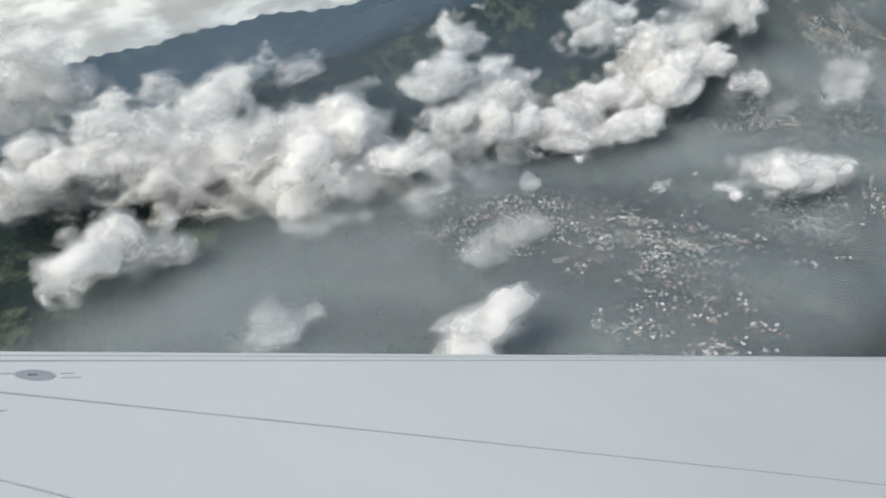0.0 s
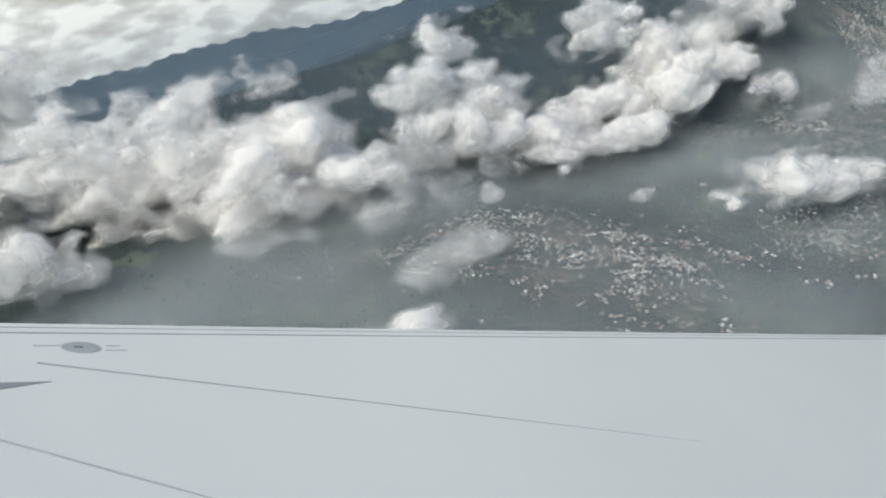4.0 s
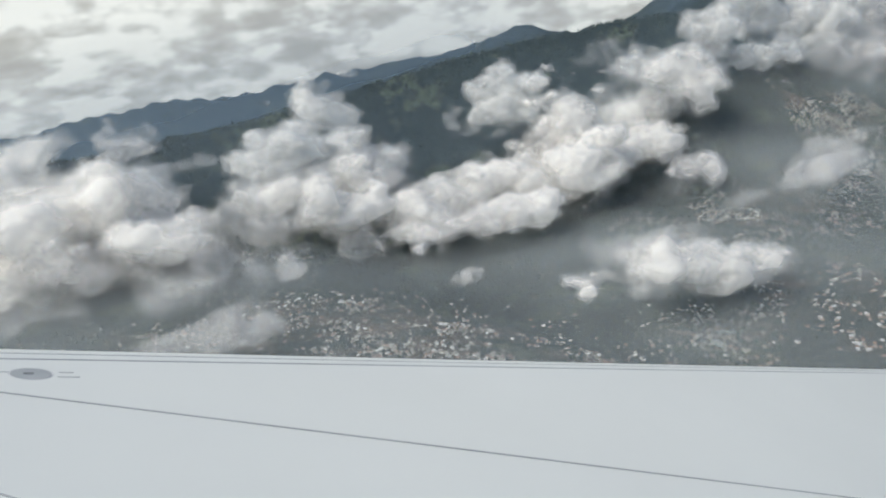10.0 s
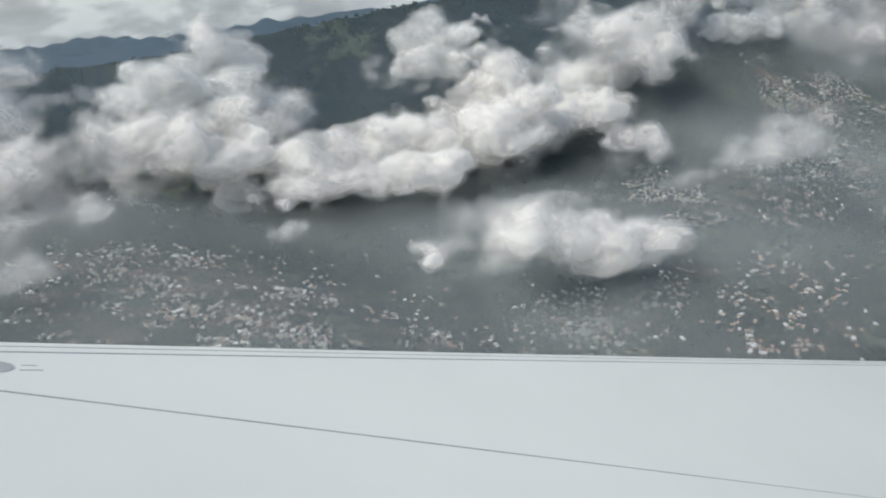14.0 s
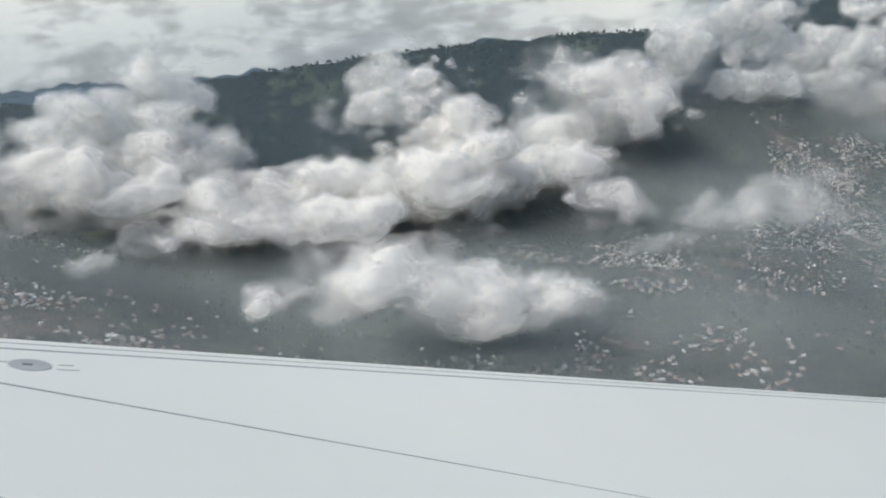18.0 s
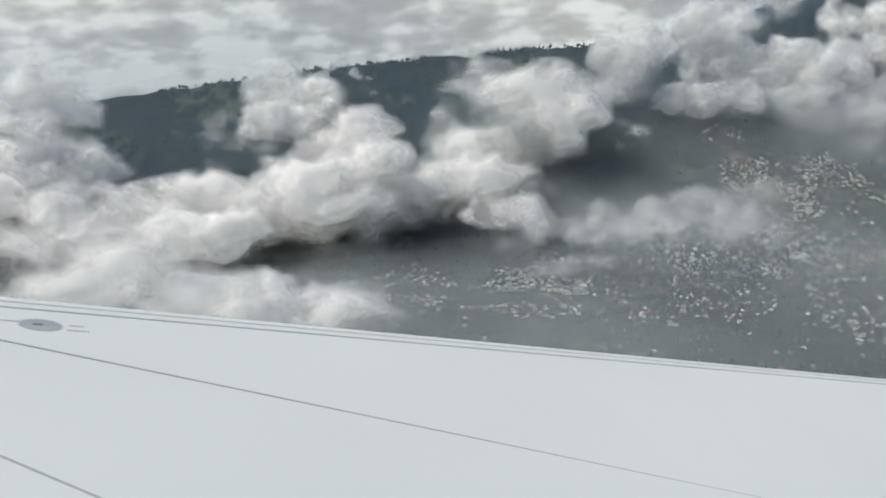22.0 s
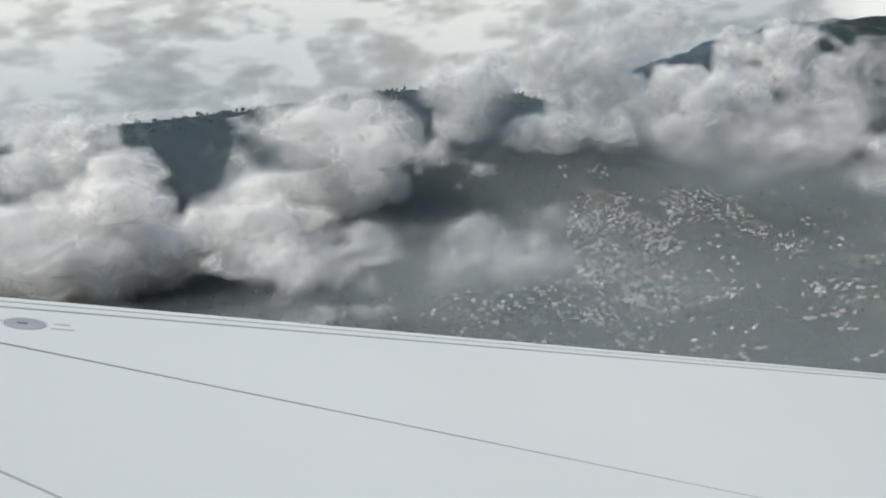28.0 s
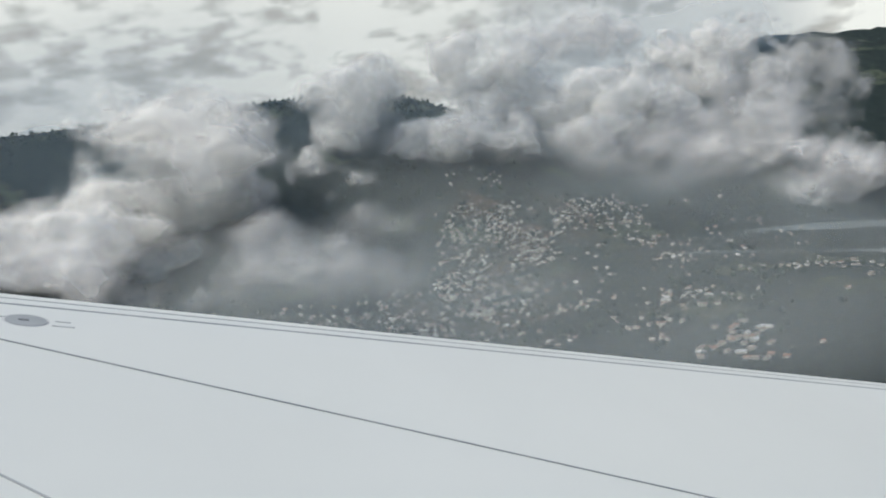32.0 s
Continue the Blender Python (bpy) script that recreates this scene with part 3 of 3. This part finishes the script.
wing = tagged(new("aircraft_wing"), "white painted aircraft wing with fine panel seams", "wing")
swept("leading_edge", [(0.10, -0.20), (0.03, -0.12), (-0.002, -0.05), (-0.004, -0.015), (0.012, -0.004), (0.035, 0.0), (0.05, 0.0)], WING, wing, "rounded white leading edge")
swept("edge_seam", [(0.05, 0.0), (0.0515, -0.003), (0.0565, -0.003), (0.058, 0.0)], GREY_SEAM, wing, "grey sealed joint behind the leading edge", False)
swept("slat_skin", [(0.058, 0.0), (0.075, 0.001), (0.095, 0.0)], WING, wing)
swept("slat_step", [(0.095, 0.0), (0.0965, -0.004), (0.104, -0.004), (0.1055, -0.001)], GREY_SEAM, wing, "narrow step between slat and skin", False)
swept("upper_skin", [(0.1055, -0.001), (0.13, 0.0), (1.2, 0.0), (2.4, 0.0), (3.4, -0.06)], WING, wing)
swept("lower_skin", [(3.4, -0.06), (3.3, -0.12), (1.6, -0.35), (0.5, -0.30), (0.10, -0.20)], WING, wing)


# ---- panel joints, fittings and painted bars on the wing ----
along = np.concatenate([[0], np.cumsum(np.linalg.norm(np.diff(spine, axis=0), axis=1))])


def on_wing(s, back, up=0.0):
    """A place on the upper skin, s metres along the wing and back metres behind its edge: x runs along, y to the edge."""
    at, f, c = (Vector([np.interp(s, along, a[:, k]) for k in range(3)]) for a in (spine, flank, crown))
    y = (f + c * FALL).normalized()
    z = f.cross(c).cross(y).normalized()
    if z.dot(c) < 0:
        z = -z
    x = y.cross(z)
    place = at + f * (REACH - back) + c * (-FALL * back) + z * up
    m = Matrix((x, y, z)).transposed().to_4x4()
    m.translation = place
    return m


def oval(rx, ry, z0, z1, hole=0.0, steps=24):
    bm = bmesh.new()
    rings = []
    for k, z in ((1.0, z0), (0.96, z1), (hole, z1)) if hole else ((1.0, z0), (0.94, z1)):
        rings.append([bm.verts.new((rx * k * math.cos(a), ry * k * math.sin(a), z)) for a in np.linspace(0, 2 * math.pi, steps, endpoint=False)])
    for lo, hi in zip(rings, rings[1:]):
        for k in range(steps):
            bm.faces.new((lo[k], lo[(k + 1) % steps], hi[(k + 1) % steps], hi[k]))
    if not hole:
        bm.faces.new(rings[-1])
    return bm


def bars(places, z0=0.0015):
    bm = bmesh.new()
    for x, y, w, d, slant in places:
        low = [bm.verts.new(v) for v in ((x, y, 0), (x + w, y, 0), (x + w + slant, y + d, 0), (x + slant, y + d, 0))]
        top = [bm.verts.new(v.co + Vector((0, 0, z0))) for v in low]
        bm.faces.new(top)
        for k in range(4):
            bm.faces.new((low[k], low[(k + 1) % 4], top[(k + 1) % 4], top[k]))
    return bm


def joint(points, width, z0=0.005):
    """A thin sealed line over the skin through points (metres along, metres back)."""
    bm = bmesh.new()
    for (x0, b0), (x1, b1) in zip(points, points[1:]):
        p, q = Vector((x0, -b0 * 1.118, 0)), Vector((x1, -b1 * 1.118, 0))
        n = (q - p).normalized().cross(Vector((0, 0, 1))) * width / 2
        ring = [bm.verts.new(v + Vector((0, 0, z))) for z in (-0.004, z0) for v in (p - n, q - n, q + n, p + n)]
        bm.faces.new(ring[4:])
        for k in range(4):
            bm.faces.new((ring[k], ring[(k + 1) % 4], ring[4 + (k + 1) % 4], ring[4 + k]))
    return bm


STATIONS = along[6::12]                  # one set of panel parts added for each second of the camera's flight, some 34 m apart
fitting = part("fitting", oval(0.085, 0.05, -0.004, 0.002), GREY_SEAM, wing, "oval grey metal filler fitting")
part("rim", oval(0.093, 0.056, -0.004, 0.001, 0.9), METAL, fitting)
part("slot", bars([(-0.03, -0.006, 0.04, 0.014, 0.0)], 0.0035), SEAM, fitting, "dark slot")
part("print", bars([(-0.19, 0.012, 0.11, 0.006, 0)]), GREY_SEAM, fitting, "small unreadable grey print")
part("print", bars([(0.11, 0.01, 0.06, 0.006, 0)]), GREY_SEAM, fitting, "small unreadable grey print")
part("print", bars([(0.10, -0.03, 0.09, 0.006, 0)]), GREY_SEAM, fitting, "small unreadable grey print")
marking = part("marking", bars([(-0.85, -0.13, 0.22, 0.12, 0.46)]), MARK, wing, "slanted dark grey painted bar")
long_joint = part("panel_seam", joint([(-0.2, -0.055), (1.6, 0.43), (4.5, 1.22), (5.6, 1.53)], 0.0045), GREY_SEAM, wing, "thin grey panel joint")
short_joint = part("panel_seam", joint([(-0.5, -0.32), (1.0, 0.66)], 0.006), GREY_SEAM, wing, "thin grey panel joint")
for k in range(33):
    # Each set is placed to meet the camera's view at a whole second.
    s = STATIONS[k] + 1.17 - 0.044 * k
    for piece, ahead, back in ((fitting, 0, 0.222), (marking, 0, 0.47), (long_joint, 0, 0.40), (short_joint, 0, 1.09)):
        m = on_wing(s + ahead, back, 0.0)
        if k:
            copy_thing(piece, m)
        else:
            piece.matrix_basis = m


# ---- houses ----
def house_shape(w, d, h, rise):
    x, y, o = w / 2, d / 2, 0.2
    wall = [(-x, -y, -2), (x, -y, -2), (x, y, -2), (-x, y, -2), (-x, -y, h), (x, -y, h), (x, y, h), (-x, y, h), (-x, 0, h + rise), (x, 0, h + rise)]
    wall_faces = [(0, 1, 5, 4), (2, 3, 7, 6), (1, 2, 6, 9, 5), (3, 0, 4, 8, 7)]
    e, t = h - 0.3 * rise / max(y, 0.1), 0.22
    roof = []
    for lift in (0, t):
        roof += [(-x - o, -y - o, e + lift), (x + o, -y - o, e + lift), (x + o, 0, h + rise + 0.05 + lift), (-x - o, 0, h + rise + 0.05 + lift), (x + o, y + o, e + lift), (-x - o, y + o, e + lift)]
    roof_faces = [(6, 7, 8, 9), (9, 8, 10, 11), (1, 0, 3, 2), (2, 3, 5, 4), (0, 1, 7, 6), (4, 5, 11, 10), (1, 2, 8, 7), (2, 4, 10, 8), (3, 0, 6, 9), (5, 3, 9, 11)]
    return wall, wall_faces, roof, roof_faces


dice = np.random.RandomState(21)
spots, taken = [], set()
for (tx, ty, _, axes, n) in TOWNS:
    turn = dice.uniform(0, math.pi)
    for k in range(int(1.9 * n)):
        q, b = math.sqrt(dice.rand()) * (0.9 + 0.5 * dice.rand()), dice.rand() * 2 * math.pi
        px, py = np.array((tx, ty)) + axes @ np.array((q * math.cos(b), q * math.sin(b)))
        # rows of plots along lanes
        u, v = px * math.cos(turn) + py * math.sin(turn), -px * math.sin(turn) + py * math.cos(turn)
        u, v = round(u / 3.2) * 3.2, round(v / 3.0) * 3.0
        if (round(u), round(v), tx) in taken:
            continue
        taken.add((round(u), round(v), tx))
        u, v = u + dice.normal(0, 0.6), v + dice.normal(0, 0.5)
        if fbm(np.array((px / 22, py / 22, 4.4)), 3) < dice.uniform(-0.28, 0.36) + 0.09:
            continue
        spots.append((u * math.cos(turn) - v * math.sin(turn), u * math.sin(turn) + v * math.cos(turn), turn + dice.choice([0, math.pi / 2]) + dice.normal(0, 0.12)))
for k in range(260):
    spots.append((dice.uniform(350, 1450), dice.uniform(230, 520), dice.uniform(0, 3)))
spots = np.array(spots)
order = np.argsort(spots[:, 1])
spots = spots[order]
floor_z = height(spots[:, 0], spots[:, 1])
kinds = []
for (w, d, h, rise, roof_paint, words) in ((2.2, 1.5, 0.7, 0.3, TIN, "small house under a pale sheet-metal roof"), (1.9, 1.4, 0.7, 0.3, RUST, "small house under a rust-red roof"), (2.4, 1.6, 0.8, 0.3, TILE, "house under a brown tiled roof"), (3.4, 1.9, 0.8, 0.3, TIN, "long building under a bright metal roof")):
    wall, wall_faces, roof, roof_faces = house_shape(w, d, h, rise)
    ob = tagged(new("house"), words, "house", "houses of the valley town")
    for name, v, f, paint in (("wall", wall, wall_faces, WALLS), ("roof", roof, roof_faces, roof_paint)):
        piece = new(name, mesh_of(name, v, f, [paint], None, False))
        piece.parent = ob
    kinds.append(ob)
for k in range(280):
    x, y, turn = spots[k]
    m = pose(x, y, floor_z[k], 0, 0, math.degrees(turn))
    if k < 4:
        kinds[k].matrix_basis = m
    else:
        copy_thing(kinds[dice.choice([0, 1, 1, 2, 2, 2, 3])], m)
verts, faces, index = [], [], []
for k in range(280, len(spots)):
    x, y, turn = spots[k]
    big = dice.rand() < 0.03
    w, d = (dice.uniform(3.5, 6), dice.uniform(2, 3)) if big else (dice.uniform(1.3, 2.6), dice.uniform(1.0, 1.6))
    wall, wall_faces, roof, roof_faces = house_shape(w, d, dice.uniform(0.6, 1.0), dice.uniform(0.2, 0.4))
    c, s = math.cos(turn), math.sin(turn)
    for pts, fs, slot in ((wall, wall_faces, 0), (roof, roof_faces, 1)):
        start = len(verts)
        verts += [(x + c * px - s * py, y + s * px + c * py, floor_z[k] + pz) for px, py, pz in pts]
        faces += [tuple(start + q for q in face) for face in fs]
        index += [slot] * len(fs)
tagged(new("town", mesh_of("town", verts, faces, [WALLS, ROOFS], index, False)), "many small houses with pale, rusty and brown roofs", "houses", kind="stuff")

# ---- woods ----
dice = np.random.RandomState(5)
n = 78000
tx, ty = dice.uniform(250, 1650, n), dice.uniform(220, 860, n)
thick = fbm(np.stack([tx / 80, ty / 80, tx * 0 + 1.7], -1), 4)
built_up = np.zeros(n)
for (cx, cy, inv, _, k) in TOWNS:
    u = inv @ np.stack([tx - cx, ty - cy])
    built_up = np.maximum(built_up, 1 - np.hypot(u[0], u[1]))
keep = (thick > 0.03) & ((built_up < 0) | (dice.rand(n) < 0.10))
tx, ty = tx[keep], ty[keep]
cx = dice.uniform(300, 1350, 3600)
cy = np.interp(cx, [q[0] for q in NEAR_RIDGE], [q[1] for q in NEAR_RIDGE]) + dice.normal(0, 25, 3600)
thin = fbm(np.stack([cx / 60, cy / 60, cx * 0 + 6.1], -1), 3) > -0.05
crest_from = len(tx)
tx, ty = np.concatenate([tx, cx[thin]]), np.concatenate([ty, cy[thin]])
tz = height(tx, ty)
b = bmesh.new()
bmesh.ops.create_icosphere(b, subdivisions=1, radius=1)
ball = np.array([v.co[:] for v in b.verts])
ball_faces = np.array([[v.index for v in f.verts] for f in b.faces])
b.free()
size = dice.uniform(0.7, 1.8, len(tx))
size[crest_from:] *= 0.9
V = ball[None] * (0.75 + 0.5 * dice.rand(len(tx), len(ball), 1)) * size[:, None, None] * np.array((1, 1, 1.25))
V = V + np.stack([tx, ty, tz + size * 0.7], 1)[:, None]
Fc = ball_faces[None] + (np.arange(len(tx)) * len(ball))[:, None, None]
tagged(new("woods", mesh_of("woods", V.reshape(-1, 3).tolist(), Fc.reshape(-1, 3).tolist(), [FOREST])), "dark green scattered trees and woods on the slopes", "trees", kind="stuff")
